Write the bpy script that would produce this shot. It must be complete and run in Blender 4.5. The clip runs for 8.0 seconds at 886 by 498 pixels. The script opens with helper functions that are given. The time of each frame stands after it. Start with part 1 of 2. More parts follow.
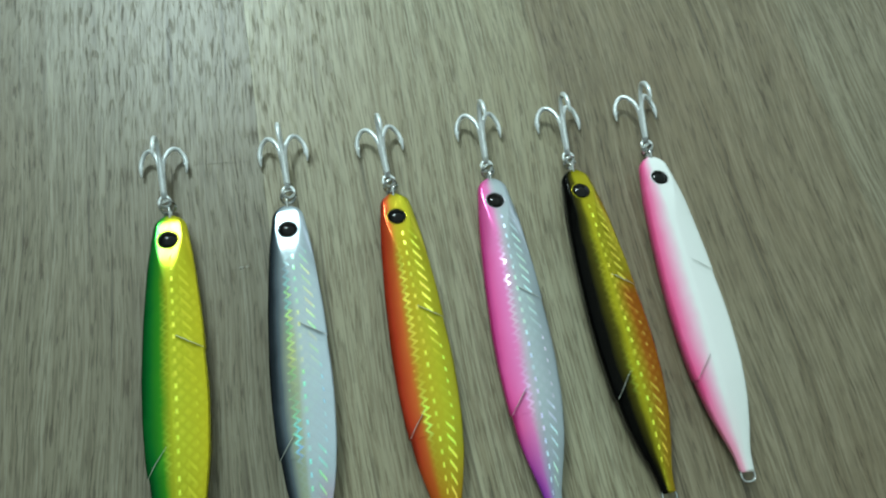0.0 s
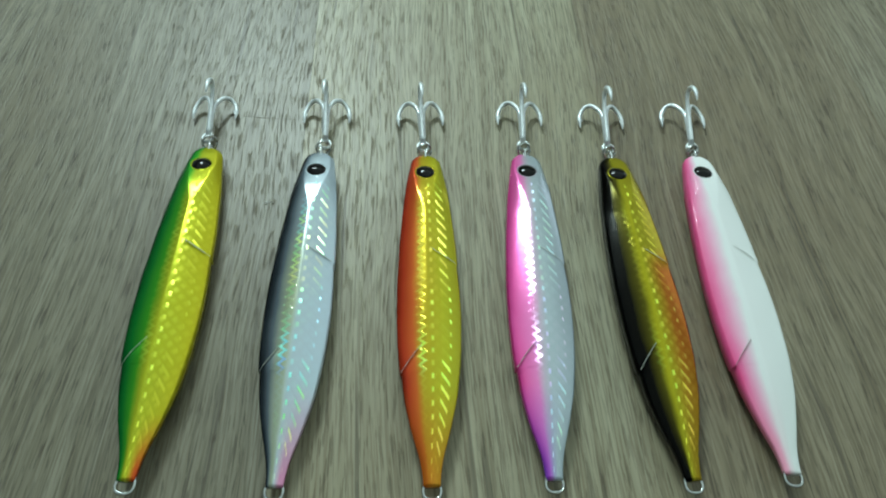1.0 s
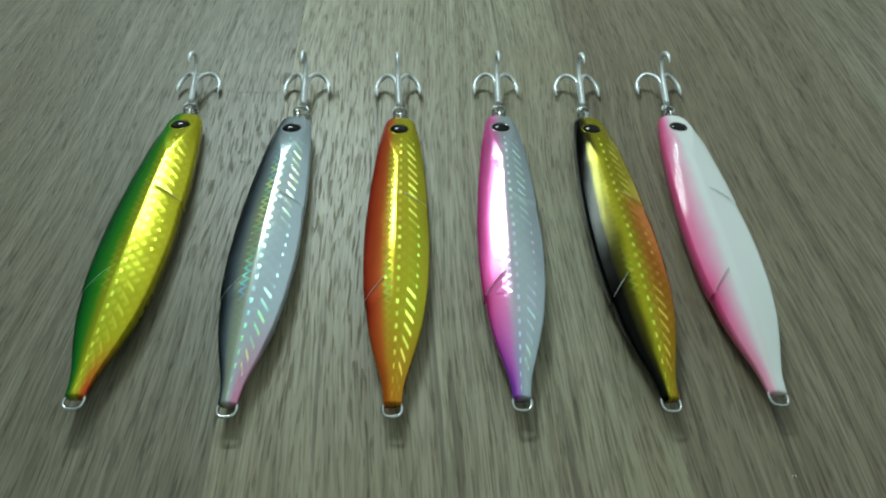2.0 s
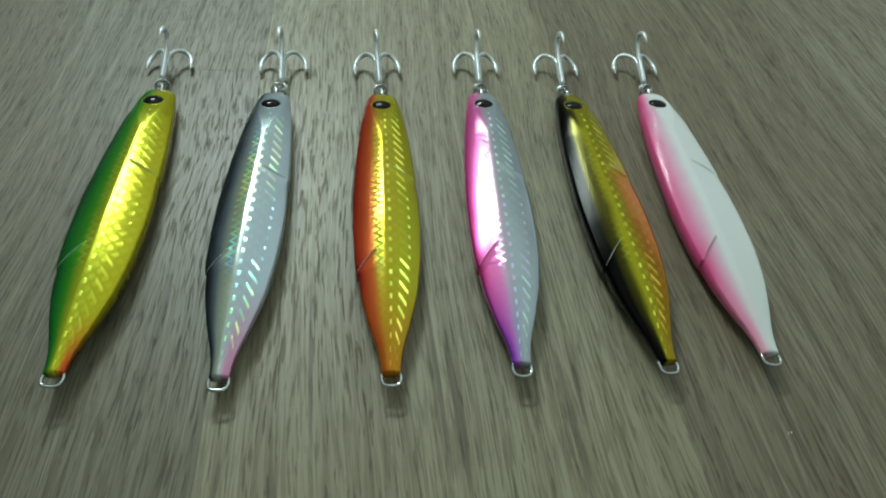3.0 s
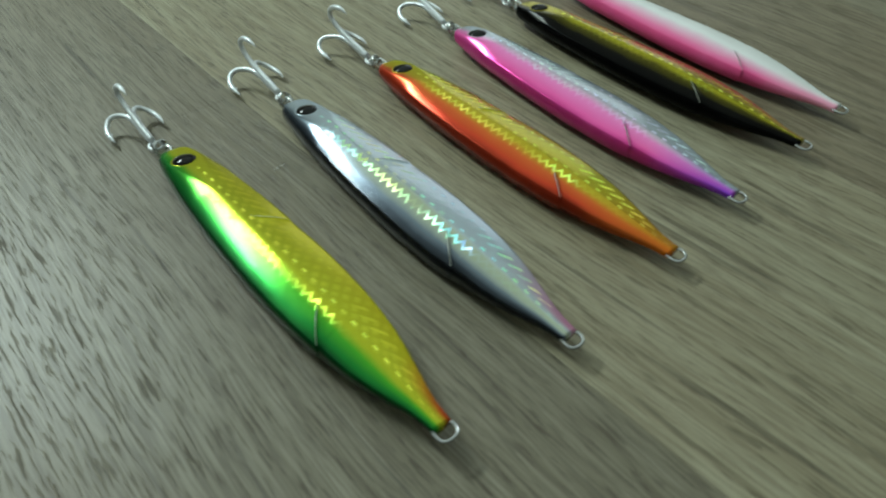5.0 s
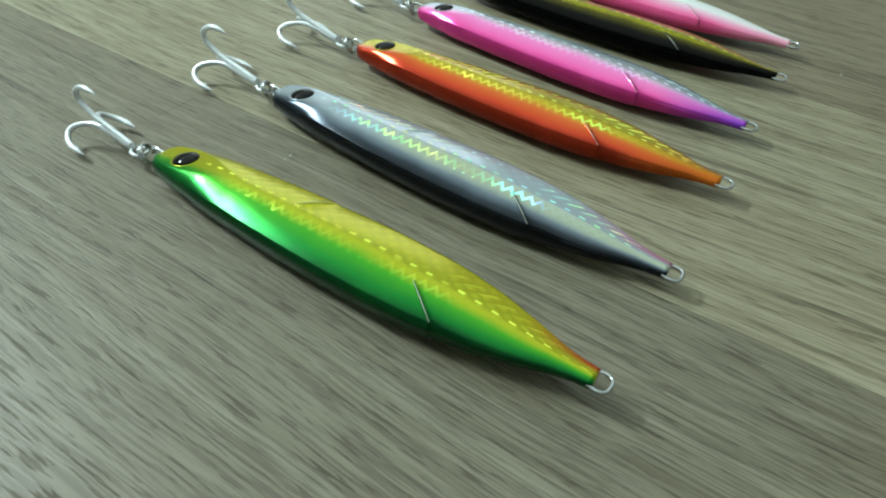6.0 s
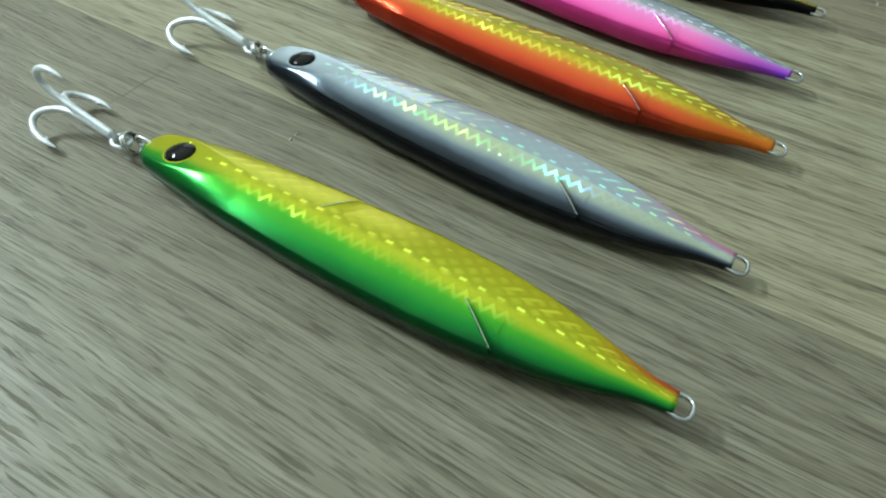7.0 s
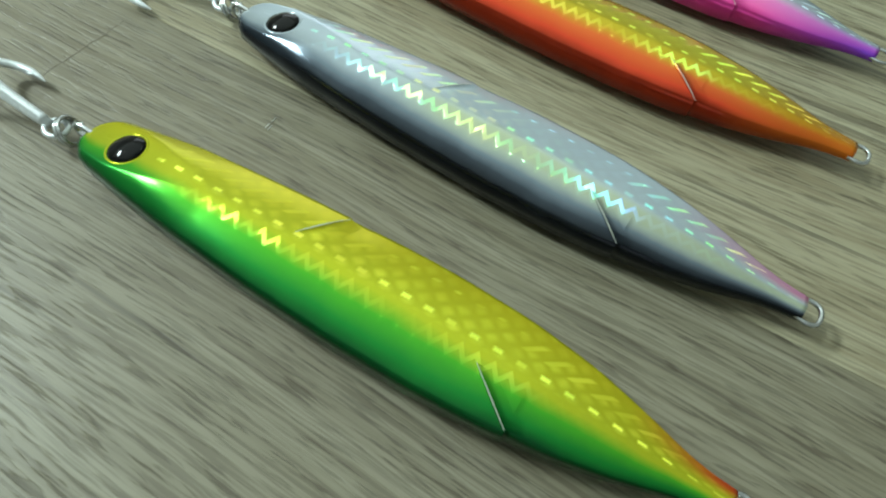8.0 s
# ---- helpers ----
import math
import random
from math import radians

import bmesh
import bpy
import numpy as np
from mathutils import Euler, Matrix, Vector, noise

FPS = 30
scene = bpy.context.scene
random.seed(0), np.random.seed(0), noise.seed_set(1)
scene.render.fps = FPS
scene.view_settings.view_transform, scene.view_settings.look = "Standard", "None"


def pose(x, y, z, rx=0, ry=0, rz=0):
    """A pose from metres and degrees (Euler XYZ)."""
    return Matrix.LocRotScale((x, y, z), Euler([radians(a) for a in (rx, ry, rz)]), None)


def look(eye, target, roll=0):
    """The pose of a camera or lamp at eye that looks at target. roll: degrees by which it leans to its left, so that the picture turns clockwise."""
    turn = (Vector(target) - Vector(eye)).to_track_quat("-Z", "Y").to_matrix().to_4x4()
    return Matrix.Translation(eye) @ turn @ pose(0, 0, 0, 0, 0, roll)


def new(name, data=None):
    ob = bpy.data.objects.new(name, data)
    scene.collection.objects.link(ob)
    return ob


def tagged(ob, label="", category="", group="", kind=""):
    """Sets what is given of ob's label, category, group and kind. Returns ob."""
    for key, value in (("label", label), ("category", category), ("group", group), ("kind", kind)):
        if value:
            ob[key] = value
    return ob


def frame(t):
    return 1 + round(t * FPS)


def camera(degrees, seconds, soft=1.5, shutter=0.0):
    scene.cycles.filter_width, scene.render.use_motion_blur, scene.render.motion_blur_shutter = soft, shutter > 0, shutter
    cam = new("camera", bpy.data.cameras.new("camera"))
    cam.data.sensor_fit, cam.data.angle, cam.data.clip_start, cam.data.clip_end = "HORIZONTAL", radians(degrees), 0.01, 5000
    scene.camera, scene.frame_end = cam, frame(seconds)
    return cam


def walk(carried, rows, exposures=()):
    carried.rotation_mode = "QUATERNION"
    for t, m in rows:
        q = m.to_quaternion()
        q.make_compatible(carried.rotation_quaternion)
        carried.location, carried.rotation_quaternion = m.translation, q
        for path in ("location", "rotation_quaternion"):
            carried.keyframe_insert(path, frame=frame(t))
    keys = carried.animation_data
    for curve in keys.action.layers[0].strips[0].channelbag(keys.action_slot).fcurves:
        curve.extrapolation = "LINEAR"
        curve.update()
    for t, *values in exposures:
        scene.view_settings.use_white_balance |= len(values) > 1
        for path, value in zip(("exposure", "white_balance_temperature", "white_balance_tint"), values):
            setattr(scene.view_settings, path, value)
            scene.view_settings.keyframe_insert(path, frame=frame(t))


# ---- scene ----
cam = camera(67.6, 8.0, soft=2.1, shutter=0.3)
PATH = [
    (0, (-0.0137, -0.0504, 0.2387), (0.0105, 0.0201, 0.0532), 16.2),
    (0.5, (-0.0071, -0.0877, 0.2119), (0.0030, 0.0122, 0.0389), 8.1),
    (0.9, (0.0102, -0.1114, 0.1994), (0.0091, 0.0015, 0.0343), 5.4),
    (1, (0.0103, -0.1156, 0.1967), (0.0096, -0.0007, 0.0330), 5.8),
    (1.5, (0.0229, -0.1342, 0.1806), (0.0120, -0.0055, 0.0279), 2.3),
    (2, (0.0316, -0.1498, 0.1659), (0.0226, -0.0162, 0.0173), 2.1),
    (2.2, (0.0293, -0.1554, 0.1633), (0.0202, -0.0199, 0.0165), 2.5),
    (3.3, (0.0097, -0.1566, 0.1549), (0.0203, -0.0212, 0.0081), 4.7),
    (3.5, (-0.0033, -0.1544, 0.1576), (0.0111, -0.0203, 0.0099), 3.1),
    (4, (-0.0372, -0.1430, 0.1556), (-0.0012, -0.0132, 0.0077), 2.4),
    (4.5, (-0.0729, -0.1410, 0.1458), (-0.0108, -0.0208, -0.0015), 1.9),
    (5, (-0.1150, -0.1255, 0.1351), (-0.0299, -0.0161, -0.0091), 3.0),
    (5.2, (-0.1308, -0.1161, 0.1289), (-0.0391, -0.0104, -0.0140), 3.9),
    (6.3, (-0.1541, -0.0814, 0.1110), (-0.0325, -0.0024, -0.0267), 5.1),
    (6.5, (-0.1517, -0.0735, 0.1139), (-0.0316, 0.0001, -0.0280), 6.0),
    (7, (-0.1426, -0.0601, 0.1139), (-0.0336, 0.0020, -0.0418), 7.2),
    (7.5, (-0.1299, -0.0466, 0.1071), (-0.0295, 0.0068, -0.0574), 9.8),
    (8, (-0.1160, -0.0404, 0.1045), (-0.0227, 0.0092, -0.0654), 10.4),
]
walk(cam, [(t, look(eye, target, roll)) for t, eye, target, roll in PATH], [(0.0, -0.02, 6200, 9), (1.0, -0.18, 6200, 9), (2.0, -0.45, 6300, 10), (3.5, -0.53, 6500, 12), (4.5, -0.6, 6500, 12), (5.2, -0.2, 6500, 12), (6.3, 0.3, 6300, 13), (7.0, 0.36, 6300, 14), (8.0, 0.36, 6500, 12)])


# ---------------------------------------------------------------- light
world = bpy.data.worlds.new("room_air")
scene.world = world
world.use_nodes = True
world.node_tree.nodes["Background"].inputs[0].default_value = (0.9, 1.0, 0.95, 1)
world.node_tree.nodes["Background"].inputs[1].default_value = 0.05


def lamp(name, eye, target, watts, sx, sy, colour=(0.80, 1.0, 0.96)):
    data = bpy.data.lights.new(name, "AREA")
    data.shape, data.size, data.size_y, data.energy, data.color = "RECTANGLE", sx, sy, watts, colour
    ob = new(name, data)
    ob.matrix_world = look(eye, target)
    return ob


lamp("hanging_tube_light", (-0.36, 0.95, 0.93), (0.0, 0.0, 0), 14, 0.34, 0.14)
# unseen upward fill, standing in for what the tubes throw on the white ceiling
lamp("ceiling_fill", (0.35, 1.1, 1.2), (0.35, 1.1, 3), 34, 3.1, 2.8)
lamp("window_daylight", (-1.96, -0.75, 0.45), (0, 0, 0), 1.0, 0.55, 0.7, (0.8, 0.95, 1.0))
# added fill with no known source; brightens the boards and jigs from the north-east
lamp("northeast_fill", (1.94, 1.67, 0.55), (0, 0.05, 0), 4.0, 1.3, 0.8, (0.85, 0.98, 1.0))


# ---------------------------------------------------------------- materials
class Nodes:
    """Short hand for a node material."""

    def __init__(self, name):
        self.mat = bpy.data.materials.new(name)
        self.mat.use_nodes = True
        self.tree = self.mat.node_tree
        self.shader = self.tree.nodes["Principled BSDF"]

    def add(self, kind, **values):
        node = self.tree.nodes.new(kind)
        for key, value in values.items():
            setattr(node, key, value)
        return node

    def feed(self, socket, value):
        if isinstance(value, bpy.types.NodeSocket):
            self.tree.links.new(value, socket)
        else:
            socket.default_value = value

    def math(self, op, a, b=0.0, c=0.0):
        node = self.add("ShaderNodeMath", operation=op)
        for socket, value in zip(node.inputs, (a, b, c)):
            self.feed(socket, value)
        return node.outputs[0]

    def ramp(self, fac, stops, ease="LINEAR"):
        node = self.add("ShaderNodeValToRGB")
        node.color_ramp.interpolation = ease
        while len(node.color_ramp.elements) < len(stops):
            node.color_ramp.elements.new(0.5)
        for el, (pos, col) in zip(node.color_ramp.elements, stops):
            el.position = pos
            el.color = (col, col, col, 1) if isinstance(col, (int, float)) else (*col, 1)
        self.feed(node.inputs[0], fac)
        return node.outputs[0]

    def mix(self, fac, a, b, blend="MIX"):
        node = self.add("ShaderNodeMix", data_type="RGBA", blend_type=blend)
        self.feed(node.inputs[0], fac)
        for socket, value in ((node.inputs[6], a), (node.inputs[7], b)):
            self.feed(socket, value if isinstance(value, bpy.types.NodeSocket) else (*value, 1))
        return node.outputs[2]

    def vec(self, x, y, z=0.0):
        node = self.add("ShaderNodeCombineXYZ")
        for socket, value in zip(node.inputs, (x, y, z)):
            self.feed(socket, value)
        return node.outputs[0]

    def noise(self, vector, scale=1.0, detail=3.0, rough=0.5, distort=0.0):
        node = self.add("ShaderNodeTexNoise")
        self.feed(node.inputs["Vector"], vector)
        for key, value in (("Scale", scale), ("Detail", detail), ("Roughness", rough), ("Distortion", distort)):
            node.inputs[key].default_value = value
        return node.outputs[0]

    def bump(self, height, strength, distance, normal=None):
        node = self.add("ShaderNodeBump")
        node.inputs["Strength"].default_value = strength
        node.inputs["Distance"].default_value = distance
        self.feed(node.inputs["Height"], height)
        if normal is not None:
            self.feed(node.inputs["Normal"], normal)
        return node.outputs[0]

    def set(self, **values):
        for key, value in values.items():
            socket = self.shader.inputs[key.replace("_", " ")]
            if isinstance(value, tuple) and len(value) == 3:
                value = (*value, 1)
            self.feed(socket, value)
        return self.mat


def oak():
    """Greyed oak board, grain along y; each board takes its own tone and figure."""
    n = Nodes("oak_board")
    geo = n.add("ShaderNodeTexCoord").outputs["Object"]
    info = n.add("ShaderNodeObjectInfo")
    tone = n.add("ShaderNodeSeparateColor")
    n.feed(tone.inputs[0], info.outputs["Color"])
    sep = n.add("ShaderNodeSeparateXYZ")
    n.feed(sep.inputs[0], geo)
    shift = n.math("MULTIPLY", info.outputs["Random"], 7.3)
    x, y = sep.outputs[0], sep.outputs[1]
    # slow waver of the grain, which gives the long arched figure
    waver = n.noise(n.vec(n.math("MULTIPLY", x, 9.0), n.math("MULTIPLY", y, 3.2), shift), 1.0, 2.0)
    xw = n.math("MULTIPLY_ADD", waver, 0.030, x)
    waver2 = n.noise(n.vec(n.math("MULTIPLY", x, 60.0), n.math("MULTIPLY", y, 22.0), shift), 1.0, 1.0)
    xw = n.math("MULTIPLY_ADD", waver2, 0.0012, xw)
    rings = n.noise(n.vec(n.math("MULTIPLY", xw, 260.0), n.math("MULTIPLY", y, 2.2), shift), 1.0, 3.0, 0.6)
    fine = n.noise(n.vec(n.math("MULTIPLY", xw, 1400.0), n.math("MULTIPLY", y, 42.0), shift), 1.0, 2.0, 0.6)
    pores = n.noise(n.vec(n.math("MULTIPLY", xw, 1300.0), n.math("MULTIPLY", y, 88.0), shift), 1.0, 2.5, 0.55)
    blotch = n.noise(n.vec(n.math("MULTIPLY", x, 14.0), n.math("MULTIPLY", y, 7.0), shift), 1.0, 3.0)
    base = n.ramp(rings, [(0.30, (0.205, 0.184, 0.124)), (0.5, (0.272, 0.252, 0.180)), (0.68, (0.330, 0.312, 0.232))])
    base = n.mix(n.ramp(fine, [(0.42, 0.62), (0.54, 0.0)]), base, (0.125, 0.105, 0.066))
    base = n.mix(n.ramp(blotch, [(0.35, 0.35), (0.6, 0.0)]), base, (0.215, 0.172, 0.110))
    gate = n.ramp(rings, [(0.40, 1.0), (0.62, 0.45)])
    pore = n.math("MULTIPLY", n.ramp(pores, [(0.545, 0.0), (0.615, 1.0)]), gate)
    base = n.mix(n.math("MULTIPLY", pore, 0.60), base, (0.062, 0.048, 0.029))
    split = n.noise(n.vec(n.math("MULTIPLY", xw, 380.0), n.math("MULTIPLY", y, 9.0), n.math("ADD", shift, 2.0)), 1.0, 1.0)
    base = n.mix(n.ramp(split, [(0.665, 0.0), (0.73, 0.55)]), base, (0.055, 0.043, 0.028))
    base = n.mix(1.0, base, info.outputs["Color"], "MULTIPLY")
    height = n.math("SUBTRACT", n.math("MULTIPLY", fine, 0.35), pore)
    rough = n.math("MULTIPLY_ADD", pore, 0.2, 0.42)
    return n.set(Base_Color=base, Roughness=rough, Normal=n.bump(height, 0.35, 0.0004), Specular_IOR_Level=0.45)


def foil(name, across, tail=None, tail_side=None, tail_from=0.77, metal=0.65, glint=0.95, rough=0.17, warm=None, stripe=None, rainbow=0.45, hues=(0.07, 0.30),
         bars=(1.0, 1.0, 0.8), scales=0.16, coat=0.12, gloss=0.14):
    """Lacquered holographic foil of a jig. across: colours from the back edge (0) to the belly edge (1);
    tail: a tint towards the tail, tail_side: how strong it is across; warm: a tint in the middle third of the belly;
    stripe: a tint beside the ridge; bars: strength of the ridge dots, the belly dashes and the back zigzag;
    rainbow, hues: how far the glints leave the foil's colour, and to which."""
    n = Nodes(name)
    uv = n.add("ShaderNodeUVMap", uv_map="skin").outputs[0]
    sep = n.add("ShaderNodeSeparateXYZ")
    n.feed(sep.inputs[0], uv)
    u, v = sep.outputs[0], sep.outputs[1]
    cloud = n.noise(n.vec(n.math("MULTIPLY", u, 14.0), n.math("MULTIPLY", v, 3.0), 0.3), 1.0, 3.0)
    vj = n.math("ADD", v, n.math("MULTIPLY_ADD", cloud, 0.10, -0.05))
    col = n.ramp(vj, across)
    if stripe:
        gate = n.math("MULTIPLY", n.ramp(vj, [(0.20, 0.0), (0.36, 1.0), (0.46, 1.0), (0.56, 0.0)]), n.ramp(u, [(0.30, 0.0), (0.42, 0.65), (0.9, 0.5)]))
        col = n.mix(gate, col, stripe)
    if warm:
        gate = n.math("MULTIPLY", n.ramp(vj, [(0.55, 0.0), (0.78, 1.0)]), n.ramp(u, [(0.36, 0.0), (0.44, 0.9), (0.66, 0.9), (0.95, 0.25)]))
        col = n.mix(gate, col, warm)
    if tail:
        gate = n.math("MULTIPLY", n.ramp(u, [(tail_from, 0.0), (0.98, 1.0)]), n.ramp(vj, tail_side))
        col = n.mix(gate, col, tail)
    # scales pressed into the foil: rows of small tilted facets
    a = n.math("MULTIPLY", u, 123.0 / 4.1)
    row = n.math("FLOOR", n.math("MULTIPLY", v, 6.0))
    cell = n.add("ShaderNodeTexWhiteNoise", noise_dimensions="2D")
    n.feed(cell.inputs["Vector"], n.vec(n.math("FLOOR", a), row))
    rand = cell.outputs["Value"]
    # a line of dots on the ridge, slanted dashes low on the belly side, a zigzag on the back side, a faint net all over
    dots = n.math("MULTIPLY", n.ramp(n.math("FRACT", a), [(0.10, 0.0), (0.2, 1.0), (0.5, 1.0), (0.6, 0.0)]),
                  n.ramp(v, [(0.540, 0.0), (0.550, 1.0), (0.585, 1.0), (0.597, 0.0)]))
    slant = n.math("FRACT", n.math("MULTIPLY_ADD", v, -5.5, a))
    counter = n.math("FRACT", n.math("MULTIPLY_ADD", v, 5.5, a))
    dashes = n.math("MULTIPLY", n.ramp(slant, [(0.04, 0.0), (0.12, 1.0), (0.34, 1.0), (0.44, 0.0)]),
                    n.ramp(v, [(0.61, 0.0), (0.62, 0.10), (0.68, 0.10), (0.695, 0.0), (0.715, 1.0), (0.845, 1.0), (0.87, 0.0)]))
    wave = n.math("MULTIPLY", n.math("ABSOLUTE", n.math("SUBTRACT", n.math("FRACT", n.math("MULTIPLY_ADD", a, 1.45, 0.3)), 0.5)), 0.20)
    off = n.math("ABSOLUTE", n.math("SUBTRACT", n.math("SUBTRACT", v, 0.345), wave))
    zigzag = n.ramp(off, [(0.029, 1.0), (0.040, 0.0)])
    off2 = n.math("ABSOLUTE", n.math("SUBTRACT", n.math("SUBTRACT", v, 0.285), wave))
    zigzag = n.math("MAXIMUM", zigzag, n.ramp(off2, [(0.006, 0.15), (0.018, 0.0)]))
    patch = n.noise(n.vec(n.math("MULTIPLY", u, 24.0), n.math("MULTIPLY", v, 6.0), 4.0), 1.0, 1.0)
    zigzag = n.math("MULTIPLY", n.math("MULTIPLY", zigzag, n.ramp(u, [(0.16, 0.15), (0.34, 1.0), (0.70, 1.0), (0.75, 0.1)])), n.ramp(patch, [(0.30, 0.45), (0.46, 1.0)]))
    net = n.math("MULTIPLY", n.ramp(slant, [(0.0, 0.0), (0.3, 1.0), (0.6, 1.0), (0.95, 0.0)]), n.ramp(counter, [(0.0, 0.0), (0.3, 1.0), (0.6, 1.0), (0.95, 0.0)]))
    net = n.math("MULTIPLY", n.math("MULTIPLY", net, n.ramp(v, [(0.49, 0.0), (0.52, 1.0), (0.66, 0.8), (0.9, 0.35)])), n.ramp(u, [(0.16, 0.0), (0.26, scales)]))
    dash = n.math("MAXIMUM", n.math("MULTIPLY", dashes, bars[1]), n.math("MULTIPLY", zigzag, bars[2]))
    ends = n.ramp(u, [(0.12, 0.0), (0.16, 0.9), (0.95, 1.0), (1.0, 0.3)])
    reach = n.noise(n.vec(n.math("MULTIPLY", u, 4.0), n.math("MULTIPLY", row, 3.7), 1.7), 1.0, 1.0)
    span = n.math("MULTIPLY", ends, n.ramp(reach, [(0.40, 0.08), (0.52, 1.0)]))
    twinkle = n.math("MULTIPLY_ADD", rand, 0.6, 0.4)
    mask = n.math("MULTIPLY", dash, n.math("MULTIPLY", n.math("MULTIPLY", span, 1.6), twinkle))
    mask = n.math("MAXIMUM", mask, n.math("MULTIPLY", n.math("MULTIPLY", dots, bars[0]), n.math("MULTIPLY", ends, twinkle)))
    dash = n.math("MAXIMUM", dash, dots)
    mask = n.math("MAXIMUM", mask, n.math("MULTIPLY", net, n.ramp(patch, [(0.3, 0.15), (0.7, 1.0)])))
    mask = n.math("MINIMUM", mask, 1.0)
    # part of the facets' rainbow sparkle is painted: a pale tint in the base colour
    hue = n.add("ShaderNodeCombineColor", mode="HSV")
    turn = n.math("PINGPONG", n.math("ADD", n.math("MULTIPLY", u, 3.1), n.math("MULTIPLY_ADD", rand, 0.5, n.math("MULTIPLY", v, 0.9))), 1.0)
    n.feed(hue.inputs[0], n.math("MULTIPLY_ADD", turn, hues[1], hues[0]))
    hue.inputs[1].default_value, hue.inputs[2].default_value = 0.85, 0.8
    light = n.mix(1.0, col, col, "SCREEN")
    light = n.mix(1.0, light, light, "SCREEN")
    light = n.mix(rainbow, light, hue.outputs[0])
    col = n.mix(n.math("MINIMUM", n.math("MULTIPLY", mask, glint), 1.0), col, light)
    saw = n.math("MULTIPLY", n.math("MULTIPLY", slant, n.ramp(v, [(0.34, 0.0), (0.5, 1.0)])), n.ramp(u, [(0.14, 0.0), (0.2, 0.35)]))
    saw = n.math("ADD", saw, n.math("MULTIPLY", dash, 0.5))
    grain = n.noise(n.vec(n.math("MULTIPLY", u, 500.0), n.math("MULTIPLY", v, 30.0)), 1.0, 2.0)
    height = n.math("ADD", saw, n.math("MULTIPLY", grain, 0.25))
    lacquer = n.noise(n.vec(n.math("MULTIPLY", u, 30.0), n.math("MULTIPLY", v, 5.0)), 1.0, 1.0)
    normal = n.bump(height, 0.25 if glint else 0.0, 0.00025)
    metallic, dull = metal, rough
    if glint:
        # the pressed facets lean over: those of the zigzag to the back, the dashes of the belly up towards the ridge
        lean = n.math("MULTIPLY", mask, n.ramp(v, [(0.47, 0.36), (0.51, 0.10), (0.59, 0.22), (0.61, 0.34)]))
        ahead = n.math("MULTIPLY", mask, n.ramp(v, [(0.46, 0.30), (0.50, 0.06)]))
        tilt = n.add("ShaderNodeVectorMath", operation="ADD")
        n.feed(tilt.inputs[0], normal)
        n.feed(tilt.inputs[1], n.vec(n.math("MULTIPLY", lean, n.math("MULTIPLY_ADD", rand, -0.5, -0.75)), n.math("MULTIPLY", ahead, n.math("MULTIPLY_ADD", rand, 0.8, 0.6)), 0.0))
        unit = n.add("ShaderNodeVectorMath", operation="NORMALIZE")
        n.feed(unit.inputs[0], tilt.outputs[0])
        normal = unit.outputs[0]
        metallic = n.math("MULTIPLY_ADD", mask, 0.2 - metal, metal)
        dull = n.math("MULTIPLY_ADD", mask, 0.34 - rough, rough)
    mat = n.set(Base_Color=col, Metallic=metallic, Specular_IOR_Level=gloss, Roughness=dull, Normal=normal,
                Coat_Weight=coat, Coat_Roughness=0.05, Coat_IOR=1.5)
    n.feed(n.shader.inputs["Coat Normal"], n.bump(lacquer, 0.12, 0.0006))
    return mat


def plain(name, colour, rough, metal=0.0, coat=0.0, grain=0.15, scale=900.0, spec=0.5):
    n = Nodes(name)
    at = n.add("ShaderNodeTexCoord").outputs["Object"]
    a = n.noise(at, scale, 3.0)
    b = n.noise(at, scale * 0.12, 2.0)
    both = n.math("MULTIPLY_ADD", a, 0.5, n.math("MULTIPLY", b, 0.5))
    dark = tuple(c * (1 - grain) for c in colour)
    lit = tuple(min(1.0, c * (1 + grain)) for c in colour)
    col = n.ramp(both, [(0.35, dark), (0.65, lit)])
    r = n.math("MULTIPLY_ADD", a, 0.16, rough - 0.08)
    return n.set(Base_Color=col, Roughness=r, Metallic=metal, Specular_IOR_Level=spec, Coat_Weight=coat, Coat_Roughness=0.04, Normal=n.bump(both, 0.1, 0.02 / scale))


OAK = oak()
STEEL = plain("tinned_steel", (0.74, 0.78, 0.80), 0.42, 0.5)
RING_STEEL = plain("bright_steel_wire", (0.55, 0.57, 0.57), 0.22, 1.0)
PUPIL = plain("black_eye_resin", (0.003, 0.003, 0.003), 0.09, spec=0.22)
PAINT = plain("wall_paint", (0.60, 0.60, 0.57), 0.8, scale=40.0, grain=0.05)
CEILING_PAINT = plain("ceiling_paint", (0.74, 0.75, 0.72), 0.85, scale=40.0, grain=0.04)
FLOORING = plain("floor_covering", (0.20, 0.17, 0.13), 0.6, scale=30.0)
# pale fin crest: scuffed lacquer plus the light it catches, both in the colour
FIN_EDGE = plain("scuff_highlight_edge", (0.36, 0.37, 0.32), 0.3)
LINT = plain("pale_lint", (0.66, 0.66, 0.62), 0.8)
SCUFF = plain("dark_scratch", (0.12, 0.10, 0.07), 0.7)

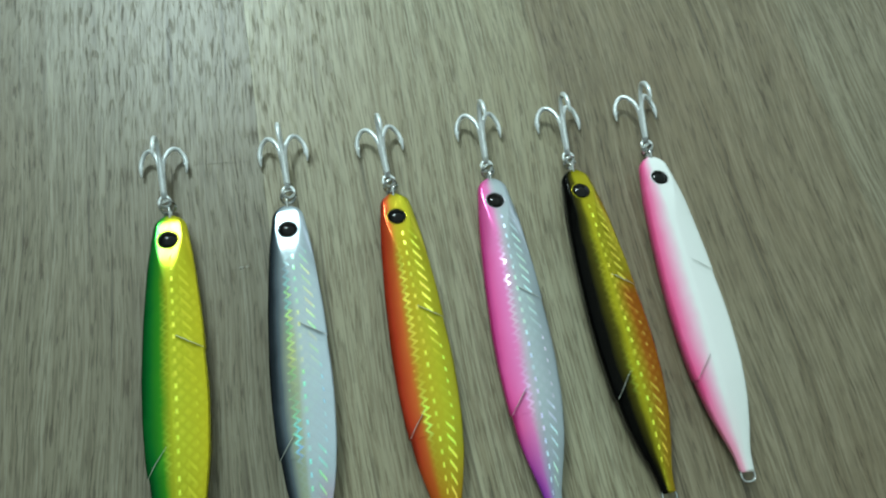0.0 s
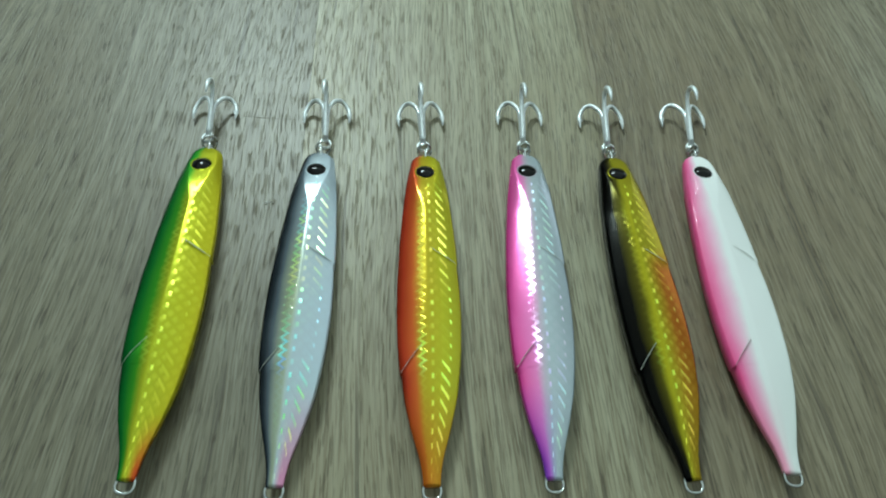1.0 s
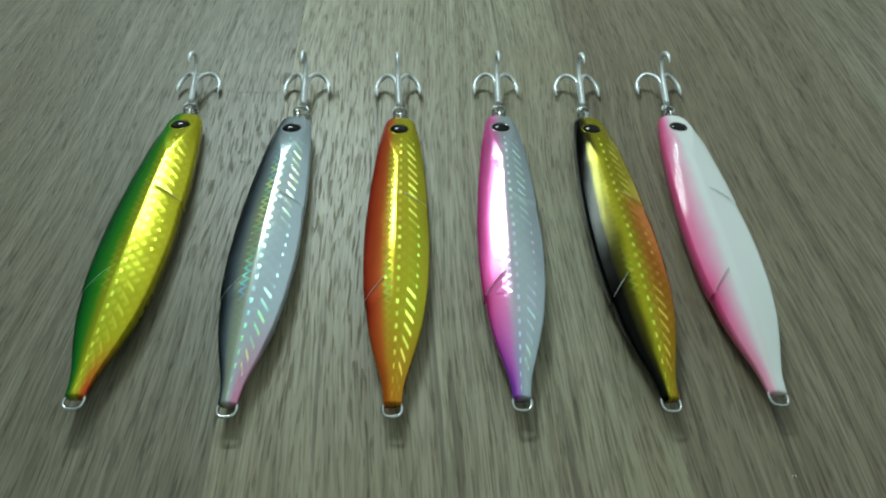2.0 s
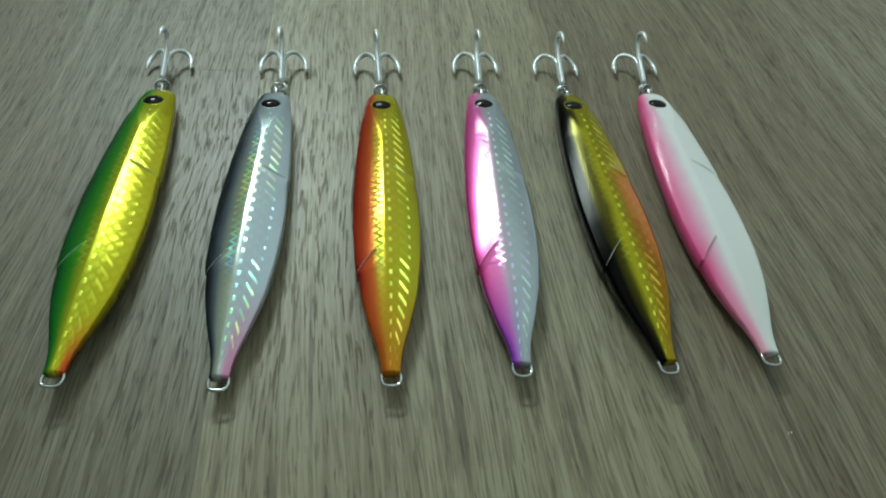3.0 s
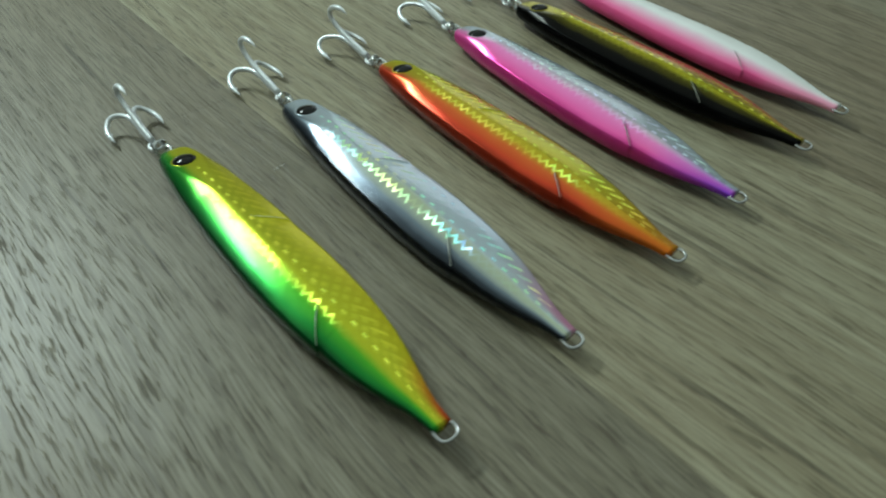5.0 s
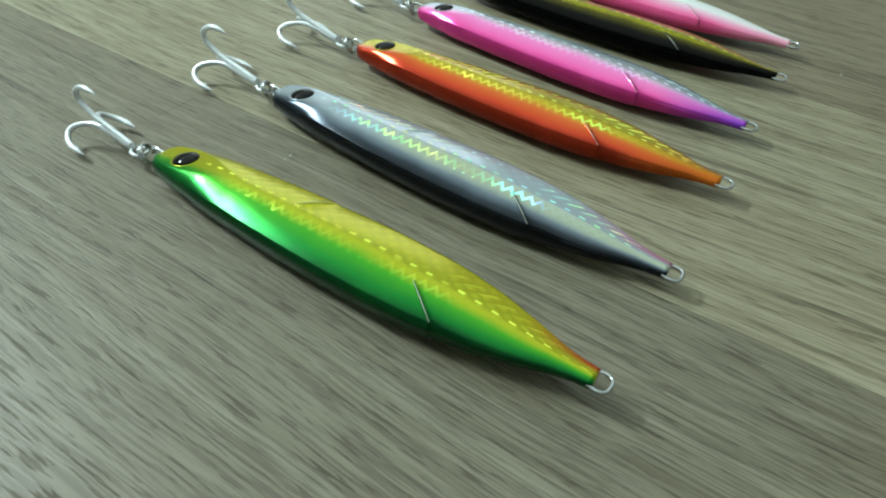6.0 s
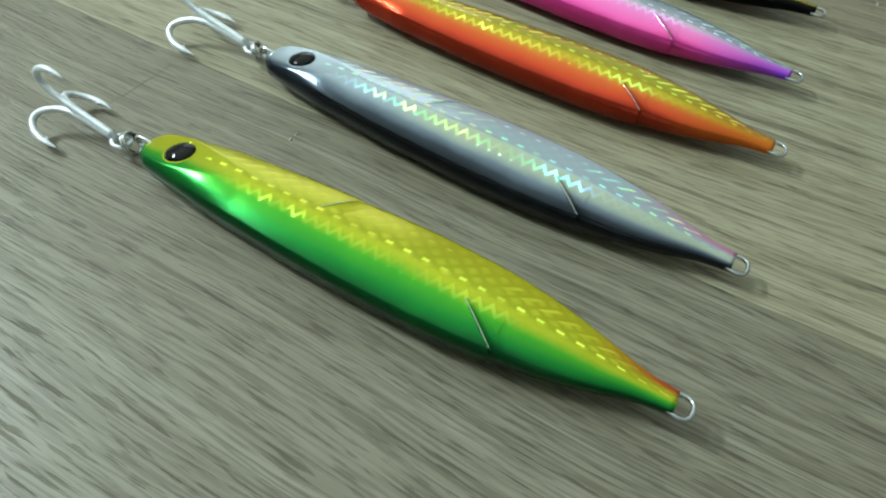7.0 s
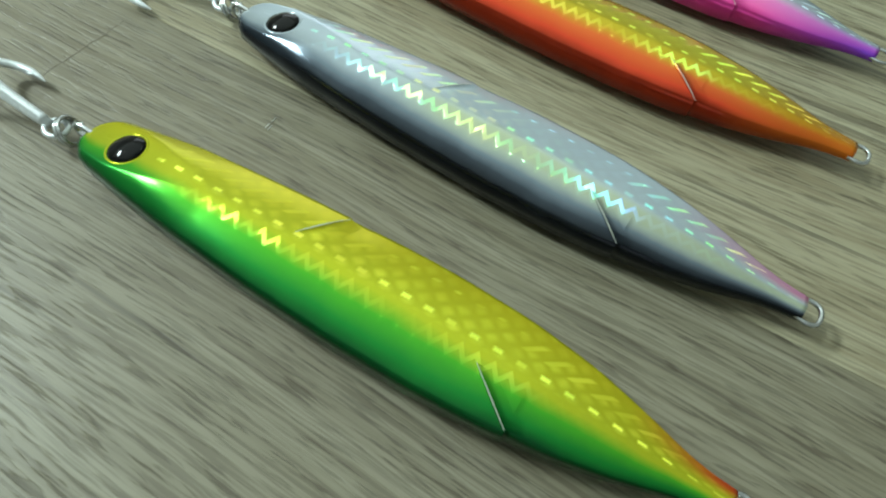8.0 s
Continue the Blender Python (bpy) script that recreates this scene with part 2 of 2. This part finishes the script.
GREEN_GOLD = foil("green_gold_foil", [(0.0, (0.002, 0.06, 0.014)), (0.14, (0.009, 0.20, 0.027)), (0.31, (0.06, 0.35, 0.020)), (0.46, (0.42, 0.46, 0.02)), (1.0, (0.52, 0.46, 0.015))],
                  tail=(0.55, 0.07, 0.015), tail_side=[(0.62, 0.0), (0.9, 1.0)], tail_from=0.85, metal=0.54, rough=0.20, coat=0.05, bars=(1.0, 0.2, 0.2), scales=0.34, rainbow=0.25)
SILVER_BLUE = foil("silver_blue_foil", [(0.0, (0.008, 0.010, 0.013)), (0.10, (0.032, 0.042, 0.054)), (0.20, (0.14, 0.175, 0.21)), (0.31, (0.33, 0.38, 0.42)), (0.44, (0.42, 0.48, 0.52)), (0.55, (0.48, 0.55, 0.60)), (1.0, (0.50, 0.58, 0.66))],
                   tail=(0.62, 0.25, 0.42), tail_side=[(0.55, 0.0), (0.8, 1.0)], stripe=(0.42, 0.46, 0.20), metal=0.52, rainbow=0.75, hues=(0.12, 0.50), bars=(1.0, 0.5, 1.0))
ORANGE_GOLD = foil("orange_gold_foil", [(0.0, (0.26, 0.022, 0.006)), (0.09, (0.56, 0.050, 0.018)), (0.26, (0.66, 0.13, 0.028)), (0.40, (0.52, 0.37, 0.02)), (0.75, (0.50, 0.47, 0.02)), (1.0, (0.40, 0.36, 0.02))],
                   tail=(0.55, 0.14, 0.012), tail_side=[(0.3, 0.9), (0.9, 0.7)], metal=0.52, rough=0.17, coat=0.06)
PINK_SILVER = foil("pink_silver_foil", [(0.0, (0.60, 0.04, 0.24)), (0.10, (0.88, 0.12, 0.42)), (0.34, (0.90, 0.25, 0.58)), (0.47, (0.60, 0.46, 0.58)), (0.6, (0.46, 0.52, 0.56)), (1.0, (0.42, 0.48, 0.54))],
                   tail=(0.22, 0.05, 0.55), tail_side=[(0.0, 1.0), (0.5, 0.55), (0.75, 0.0)], metal=0.5, rainbow=0.4, hues=(0.35, 0.5), bars=(1.3, 0.5, 0.4))
BLACK_GOLD = foil("black_gold_foil", [(0.0, (0.003, 0.003, 0.003)), (0.17, (0.005, 0.005, 0.004)), (0.35, (0.08, 0.07, 0.007)), (0.47, (0.38, 0.34, 0.015)), (1.0, (0.40, 0.33, 0.02))],
                  warm=(0.45, 0.11, 0.015), tail=(0.004, 0.004, 0.004), tail_side=[(0.40, 1.0), (0.55, 0.0)], bars=(1.0, 0.45, 0.12), scales=0.32, coat=0.0, gloss=0.08)
WHITE_PINK = foil("white_pink_paint", [(0.0, (0.78, 0.09, 0.27)), (0.10, (0.84, 0.19, 0.40)), (0.26, (0.84, 0.47, 0.62)), (0.42, (0.80, 0.80, 0.80)), (1.0, (0.80, 0.83, 0.82))],
                  tail=(0.82, 0.36, 0.48), tail_side=[(0.1, 0.9), (0.5, 0.25), (0.7, 0.0)], metal=0.0, glint=0.0, rough=0.4, coat=0.15)


# ---------------------------------------------------------------- mesh helpers
def part(name, bm, material, parent=None, label="", smooth=True):
    """One bmesh as one mesh object under a thing or a part."""
    bmesh.ops.recalc_face_normals(bm, faces=bm.faces)
    me = bpy.data.meshes.new(name)
    bm.to_mesh(me)
    bm.free()
    if smooth:
        me.shade_smooth()
    me.materials.append(material)
    ob = new(name, me)
    ob.parent = parent
    if label:
        tagged(ob, label)
    return ob


def box(bm, lo, hi, bevel=0.0):
    made = bmesh.ops.create_cube(bm, size=1)["verts"]
    for vert in made:
        vert.co = Vector(lo[k] + (vert.co[k] + 0.5) * (hi[k] - lo[k]) for k in range(3))
    if bevel:
        edges = list({e for vert in made for e in vert.link_edges})
        bmesh.ops.bevel(bm, geom=edges, offset=bevel, segments=2, affect="EDGES")
    return bm


def tube(bm, path, radius, closed=False, sides=8):
    """A wire along a path; radius is one number or one for each point."""
    pts = [Vector(p) for p in path]
    count = len(pts)
    radii = [radius] * count if isinstance(radius, (int, float)) else radius
    rings, up = [], None
    for k, p in enumerate(pts):
        nxt = pts[(k + 1) % count] if closed or k + 1 < count else p
        prv = pts[k - 1] if closed or k else p
        way = (nxt - prv).normalized()
        if up is None:
            up = way.orthogonal().normalized()
        up = (up - way * up.dot(way)).normalized()
        side = way.cross(up)
        rings.append([bm.verts.new(p + radii[k] * (up * math.cos(q) + side * math.sin(q))) for q in [2 * math.pi * s / sides for s in range(sides)]])
    pairs = [(k, (k + 1) % count) for k in range(count if closed else count - 1)]
    for k, m in pairs:
        for s in range(sides):
            bm.faces.new((rings[k][s], rings[k][(s + 1) % sides], rings[m][(s + 1) % sides], rings[m][s]))
    if not closed:
        bm.faces.new(rings[0])
        bm.faces.new(rings[-1])
    return bm


def curve_through(points, per=8):
    """A smooth line through points."""
    pts = [Vector(p) for p in points]
    pts = [pts[0] * 2 - pts[1], *pts, pts[-1] * 2 - pts[-2]]
    out = []
    for k in range(1, len(pts) - 2):
        a, b, c, d = pts[k - 1:k + 3]
        for s in range(per):
            q = s / per
            out.append(0.5 * ((2 * b) + (c - a) * q + (2 * a - 5 * b + 4 * c - d) * q * q + (3 * b - a - 3 * c + d) * q ** 3))
    out.append(pts[-2])
    return out


# ---------------------------------------------------------------- room and table
def slab(name, lo, hi, material, kind="structure"):
    return tagged(part(name, box(bmesh.new(), lo, hi), material, smooth=False), kind=kind)


slab("floor", (-2.1, -1.7, -0.78), (2.1, 2.7, -0.73), FLOORING)
slab("ceiling", (-2.1, -1.7, 1.67), (2.1, 2.7, 1.72), CEILING_PAINT)
slab("wall_north", (-2.1, 2.6, -0.73), (2.1, 2.7, 1.67), PAINT)
slab("wall_south", (-2.1, -1.7, -0.73), (2.1, -1.6, 1.67), PAINT)


def pierced_wall(name, x0, x1, y0, y1, z0, z1):
    """A side wall, one mesh, with an unseen opening, added for its lamp, from y0 to y1 and z0 to z1."""
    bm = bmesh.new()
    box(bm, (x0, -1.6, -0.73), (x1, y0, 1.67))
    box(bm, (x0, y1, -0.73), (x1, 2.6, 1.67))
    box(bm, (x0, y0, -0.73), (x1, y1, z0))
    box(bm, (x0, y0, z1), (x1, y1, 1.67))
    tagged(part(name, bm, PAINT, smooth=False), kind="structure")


pierced_wall("wall_west", -2.1, -2.0, -1.05, -0.45, 0.08, 0.82)
pierced_wall("wall_east", 2.0, 2.1, 1.0, 2.34, 0.13, 0.97)

table = tagged(new("table"), "oak table top of wide flush boards with open dark grain", "table")
table.matrix_world = pose(0, 0, 0, 0, 0, 7.3)
part("underframe", box(bmesh.new(), (-0.60, -0.42, -0.06), (0.66, 0.62, -0.0225)), OAK, table)
for lx in (-0.56, 0.62):
    for ly in (-0.38, 0.58):
        part("leg", box(bmesh.new(), (lx - 0.03, ly - 0.03, -0.73), (lx + 0.03, ly + 0.03, -0.0605), 0.004), OAK, table)
BOARDS = [(-0.667, -0.542, (0.95, 0.93, 0.9)), (-0.542, -0.417, (1.05, 1.03, 1.0)), (-0.417, -0.292, (0.98, 0.98, 0.98)), (-0.292, -0.167, (0.86, 0.85, 0.85)), (-0.167, -0.042, (0.75, 0.735, 0.72)),
          (-0.042, 0.083, (1.14, 1.14, 1.07)), (0.083, 0.208, (0.82, 0.75, 0.68)), (0.208, 0.333, (0.86, 0.82, 0.77)), (0.333, 0.458, (0.92, 0.92, 0.9)), (0.458, 0.583, (1.04, 1.0, 0.96)), (0.583, 0.708, (0.97, 0.95, 0.92))]
for x0, x1, tint in BOARDS:
    bm = box(bmesh.new(), (x0 + 0.00002, -0.44, -0.022), (x1 - 0.00002, 0.64, 0.0), 0.00006)
    board = part("board", bm, OAK, table, smooth=False)
    board.color = (*tint, 1)


# ---------------------------------------------------------------- jigs
NOSE, TAIL = -10.6, 113.2  # millimetres along the jig from the eye


def smooth_line(keys):
    """A softened line through keys, as a function."""
    xs, ys = zip(*keys)
    fine = np.linspace(xs[0], xs[-1], 400)
    line = np.interp(fine, xs, ys)
    pad = np.pad(line, 18, mode="reflect", reflect_type="odd")
    kernel = np.hanning(37)
    soft = np.convolve(pad, kernel / kernel.sum(), "valid")
    return lambda at: float(np.interp(at, fine, soft))


half_line = smooth_line([(-12, 4.2), (-10, 4.9), (-6, 5.8), (0, 6.7), (10, 8.0), (30, 9.7), (50, 10.6), (63, 10.5), (76, 9.8), (88, 8.2), (99, 5.4), (105, 3.5), (109, 2.7), (113.2, 2.4)])
deep_line = smooth_line([(-12, 1.5), (-9, 1.9), (0, 3.5), (10, 5.2), (18, 5.6), (35, 5.65), (60, 5.6), (80, 4.7), (92, 3.5), (102, 2.4), (108, 1.8), (113.2, 1.6)])


def nose_round(u):
    return 1.0 if u > -6.6 else math.sqrt(max(0.04, 1 - ((-6.6 - u) / 4.15) ** 2))


def half(u, side):
    h = half_line(u) * nose_round(u)
    if side < 0 and u > 80:
        h -= 0.45 * max(0.0, 1 - (u - 80) / 16)
    if side > 0 and u > 40.5:
        h -= 0.4 * max(0.0, 1 - (u - 40.5) / 16)
    return h


def deep(u):
    return deep_line(u) * (0.35 + 0.65 * nose_round(u))


def crown(u, s):
    """Height of the face over the middle plane at s, from -1 (back edge) to 1 (belly edge)."""
    d, band = deep(u), min(2.5, 0.5 * deep(u))
    flat = 0.74 * max(0.0, min(1.0, (19.0 - u) / 20.0))
    ridge = 0.025
    over = max(0.0, (abs(s) - flat) / (1 - flat))
    q = (math.sqrt(over * over + ridge * ridge) - ridge) / (math.sqrt(1 + ridge * ridge) - ridge)
    return band + (d - band) * (1 - 0.55 * q - 0.45 * q * q) + 0.12 * (1 - s * s) * flat


RIDGE = -0.5
LENGTHEN = 1.016
ROLL = pose(0, 0, 0, 0, 0.8, 0)


def skin(u, s, up=1, proud=0.0):
    """A place on the jig's face, in metres; x across, y to the nose, z up from the middle plane."""
    w = RIDGE * (1 - s * s) + s * half(u, s)
    return Vector((w, -u, up * crown(u, s) * (1.0 if up > 0 else 0.92) + proud)) * 0.001


def jig_body():
    bm = bmesh.new()
    layer = bm.loops.layers.uv.new("skin")
    stations = [NOSE + 0.01 + (TAIL - NOSE - 0.01) * k / 130 for k in range(131)]
    stations = sorted(stations + [-10.3, -10.0, -9.3, 79.9, 80.1, 40.4, 40.6])
    across = [math.copysign(abs(k / 18) ** 0.95, k) for k in range(-18, 19)]
    loops = []
    for u in stations:
        ring = [(s, 1) for s in across] + [(s, -1) for s in reversed(across)]
        loops.append([(bm.verts.new(ROLL @ skin(u, s, up)), (u - NOSE) / (TAIL - NOSE), 0.5 + s * 0.5) for s, up in ring])
    faces = []
    for a, b in zip(loops, loops[1:]):
        for k in range(len(a)):
            m = (k + 1) % len(a)
            faces.append((a[k], a[m], b[m], b[k]))
    for end in (loops[0], loops[-1]):
        faces.append(tuple(end))
    for quad in faces:
        face = bm.faces.new([q[0] for q in quad])
        for loop, q in zip(face.loops, quad):
            loop[layer].uv = (q[1], q[2])
    return bm


def fin_mark(line, tall, behind):
    """A moulded fin edge: a steep lip along a line on the face that runs out towards the tail."""
    bm = bmesh.new()
    layer = bm.loops.layers.uv.new("skin")
    rows = []
    count = 14
    for k in range(count + 1):
        q = k / count
        u = line[0][0] + q * (line[1][0] - line[0][0])
        s = line[0][1] + q * (line[1][1] - line[0][1])
        lift = tall * math.sin(math.pi * min(1.0, 0.03 + q * 0.97)) ** 0.7
        crest = 0.08 + 0.2 * math.sin(math.pi * q)
        profile = [(-0.22, -0.15), (-0.06, lift), (crest, lift * 0.98), (crest + 0.05, lift * 0.7), (behind * 0.4, lift * 0.4), (behind, -0.12)]
        rows.append([(bm.verts.new(ROLL @ skin(u + du, s, 1, h)), (u + du - NOSE) / (TAIL - NOSE), 0.5 + s * 0.5) for du, h in profile])
    for a, b in zip(rows, rows[1:]):
        for k in range(len(a) - 1):
            quad = (a[k], a[k + 1], b[k + 1], b[k])
            face = bm.faces.new([q[0] for q in quad])
            # the crest strip takes the second, paler material with its painted highlight
            face.material_index = 1 if k == 1 else 0
            for loop, q in zip(face.loops, quad):
                loop[layer].uv = (q[1], q[2])
    return bm


def eye_dome(radius_w, radius_u, proud, lift):
    """A low oval dome that follows the face of the head."""
    bm = bmesh.new()
    rings = []
    for k in range(1, 9):
        q = k / 8
        ring = []
        for m in range(28):
            g = 2 * math.pi * m / 28
            w, u = radius_w * q * math.cos(g), radius_u * q * math.sin(g)
            s = w / half(u, 1)
            ring.append(bm.verts.new(ROLL @ skin(u, s, 1, lift + proud * (1 - q * q) - (0.35 if k == 8 else 0))))
        rings.append(ring)
    top = bm.verts.new(ROLL @ skin(0, 0, 1, lift + proud))
    for m in range(28):
        bm.faces.new((top, rings[0][m], rings[0][(m + 1) % 28]))
    for a, b in zip(rings, rings[1:]):
        for m in range(28):
            bm.faces.new((a[m], b[m], b[(m + 1) % 28], a[(m + 1) % 28]))
    return bm


def eye_rim(radius_w, radius_u, lift):
    bm = bmesh.new()
    layer = bm.loops.layers.uv.new("skin")
    path = []
    for m in range(32):
        g = 2 * math.pi * m / 32
        w, u = radius_w * math.cos(g), radius_u * math.sin(g)
        path.append(ROLL @ skin(u, w / half(u, 1), 1, lift))
    tube(bm, path, 0.00028, True, 6)
    for face in bm.faces:
        for loop in face.loops:
            loop[layer].uv = (0.09, 0.55)
    return bm


def tail_loop():
    pts = [(-1.1, -107, 0), (-1.7, -111, 0), (-2.55, -114.0, 0), (-1.9, -115.9, 0), (0, -116.4, 0), (1.9, -115.9, 0), (2.55, -114.0, 0), (1.7, -111, 0), (1.1, -107, 0)]
    path = [ROLL @ (p * 0.001) for p in curve_through(pts, 5)]
    return tube(bmesh.new(), path, 0.00048, False, 8)


def nose_loop():
    pts = [(0, 9.0, -1.0), (0, 11.8, -1.5), (0, 13.6, -1.2), (0, 14.2, 0), (0, 13.6, 1.2), (0, 11.8, 1.5), (0, 9.0, 1.0)]
    return tube(bmesh.new(), [ROLL @ (p * 0.001) for p in curve_through(pts, 4)], 0.0005, False, 8)


def split_ring(centre, lean, radius):
    """Two close coils of wire."""
    bm = bmesh.new()
    path = []
    for k in range(57):
        g = 2 * math.pi * k / 28
        path.append(lean @ Vector((radius * math.cos(g), radius * math.sin(g), (k / 28 - 1) * 0.0008)) + centre)
    return tube(bm, path, 0.00042, False, 6)


HOOK_EYE_Z, HOOK_BEND_Z = 0.0042, 0.0078


def hook_shank():
    bm = bmesh.new()
    eye = [(0.0021 * math.sin(g), 0.0010 - 0.0023 * math.cos(g), 0.0) for g in [2 * math.pi * k / 18 for k in range(18)]]
    tube(bm, eye, 0.00055, True, 7)
    rise = (HOOK_BEND_Z - HOOK_EYE_Z)
    path = [(0, 0.0026 + 0.0142 * k / 6, rise * k / 6) for k in range(7)]
    tube(bm, path, [0.0010, 0.00125, 0.0013, 0.0013, 0.00125, 0.0012, 0.0008], False, 10)
    return bm


def hook_prong(angle, reach):
    """One bent point of a treble hook, angle degrees round the shank from straight up."""
    bm = bmesh.new()
    g = math.radians(angle)
    line = [(0.15, 3.5), (0.5, 9.0), (0.8, 15.2), (1.9, 19.4), (4.3, 23.2), (7.0, 23.8), (9.2, 21.5), (10.1, 18.6), (10.2, 15.8), (10.0, 14.0)]
    rise = HOOK_BEND_Z - HOOK_EYE_Z
    pts = [(p[0] * reach * math.sin(g) * 0.001, p[1] * 0.001, rise * min(1.0, p[1] / 16.8) + p[0] * reach * math.cos(g) * 0.001) for p in line]
    path = curve_through(pts, 6)
    count = len(path)
    radii = [0.00088 if k < count - 11 else 0.00088 * (0.16 + 0.84 * (count - 1 - k) / 11) for k in range(count)]
    tube(bm, path, radii, False, 8)
    # the barb, a small spur on the inner side of the point
    tip = path[-9]
    back = Vector((-math.sin(g), 0.0, -math.cos(g)))
    tube(bm, [tip, tip + back * 0.0007 + Vector((0, 0.0006, 0)), tip + back * 0.0013 + Vector((0, 0.0013, 0))], [0.0005, 0.00035, 0.0001], False, 5)
    return bm


def fishing_jig(eye_xy, yaw, material, label, hook_w, hook_yaw, hook_size, lean=0.0, nod=0.0):
    """lean: degrees by which it lies over to the back side; nod: degrees by which the nose dips."""
    thing = tagged(new("fishing_jig"), label, "fishing lure", "row of jigs on the table")
    base = jig_body()
    lying = pose(0, 0, 0, -nod, -lean, 0) @ Matrix.Diagonal((1, LENGTHEN, 1, 1))
    rest = -min((lying @ v.co).z for v in base.verts)
    thing.matrix_world = pose(eye_xy[0], eye_xy[1], 0, 0, 0, yaw)
    lift = Matrix.Translation((0, 0, rest)) @ lying

    def put(name, bm, mat, text="", parent=None):
        bmesh.ops.transform(bm, matrix=lift, verts=bm.verts)
        return part(name, bm, mat, parent or thing, text)

    body = put("body", base, material)
    for name, line, tall in (("belly_fin", ((35.5, 0.14), (40.3, 0.97)), 0.36), ("back_fin", ((71.5, -0.22), (80.0, -0.97)), 0.45)):
        fin = put(name, fin_mark(line, tall, 5.2), material, "raised moulded fin edge", body)
        fin.data.materials.append(FIN_EDGE)
    put("eye_rim", eye_rim(3.75, 3.6, -0.15), material, "thin raised foil rim")
    put("eye", eye_dome(3.65, 3.5, 1.15, 0.16), PUPIL, "domed glossy black eye")
    put("tail_loop", tail_loop(), RING_STEEL, "bent bright wire tail loop")
    put("nose_loop", nose_loop(), RING_STEEL, "small wire nose loop")
    ring_at = Vector((hook_w * 0.0005, 0.0152, rest - 0.0010))
    part("split_ring", split_ring(ring_at, pose(0, 0, 0, 58, 14, 20), 0.0027), RING_STEEL, thing, "double coil steel split ring")
    hook = part("treble_hook", hook_shank(), STEEL, thing, "dull silver treble hook, one point upright")
    hook.matrix_local = pose(hook_w * 0.001, 0.0164, HOOK_EYE_Z, 0, 0, hook_yaw - yaw) @ Matrix.Scale(hook_size, 4)
    for angle in (0, 120, 240):
        part("prong", hook_prong(angle, 1.0), STEEL, hook)
    return thing


JIGS = [
    ((-0.0828, 0.0434), 6.3, GREEN_GOLD, "green and gold foil metal jig, red near the tail", -2.0, 7.0, 0.95, -1.0, 0.8),
    ((-0.0405, 0.0464), 5.25, SILVER_BLUE, "silver foil metal jig with dark back and yellow stripe", 0.8, 8.0, 1.03),
    ((0.0000, 0.0508), 6.85, ORANGE_GOLD, "orange and gold foil metal jig with shiny scales", -0.6, 10.0, 1.03),
    ((0.0385, 0.0568), 4.95, PINK_SILVER, "hot pink and silver foil metal jig, purple tail", 0.1, 6.0, 1.03),
    ((0.0735, 0.0603), 7.7, BLACK_GOLD, "black and gold foil metal jig with orange belly", 0.4, 6.0, 1.03),
    ((0.1073, 0.0658), 5.8, WHITE_PINK, "glossy white metal jig with pink back", 1.0, 5.0, 1.03),
]
for row in JIGS:
    fishing_jig(*row)


# ---------------------------------------------------------------- marks on the table
def fleck(at, length, width, turn, count, seed):
    rnd = random.Random(seed)
    bm = bmesh.new()
    for _ in range(count):
        x, y = rnd.uniform(-1, 1) * length, rnd.uniform(-1, 1) * width
        size, bend = rnd.uniform(0.25, 0.6) * length, rnd.uniform(-0.3, 0.3)
        tube(bm, [(x - size, y, 0.0001), (x, y + bend * size, 0.00022), (x + size, y + rnd.uniform(-0.2, 0.2) * size, 0.0001)], 0.00009, False, 5)
    ob = tagged(part("lint", bm, LINT), "pale wisp of lint lying on the boards", "lint")
    ob.matrix_world = pose(at[0], at[1], 0.00005, 0, 0, turn)


fleck((-0.0575, 0.0350), 0.0012, 0.0005, 10, 4, 3)
fleck((0.1200, -0.0700), 0.0008, 0.0005, 70, 3, 5)


def scratch(a, b, width, seed):
    """A thin dark scratch across the grain, from a to b."""
    rnd = random.Random(seed)
    bm = bmesh.new()
    line = []
    for k in range(13):
        q = k / 12
        line.append((a[0] + q * (b[0] - a[0]), a[1] + q * (b[1] - a[1]) + rnd.uniform(-0.00025, 0.00025), 0.0))
    tube(bm, line, [width * (0.4 + 0.6 * math.sin(math.pi * (k + 0.6) / 13.2)) for k in range(13)], False, 5)
    bmesh.ops.scale(bm, vec=(1, 1, 0.15), verts=bm.verts)
    bmesh.ops.translate(bm, vec=(0, 0, 0.00002), verts=bm.verts)
    bmesh.ops.transform(bm, matrix=table.matrix_world.inverted(), verts=bm.verts)
    part("scratch", bm, SCUFF, table, "thin dark scratch across the grain")


bpy.context.view_layer.update()
scratch((-0.0785, 0.0782), (-0.0570, 0.0795), 0.00017, 1)
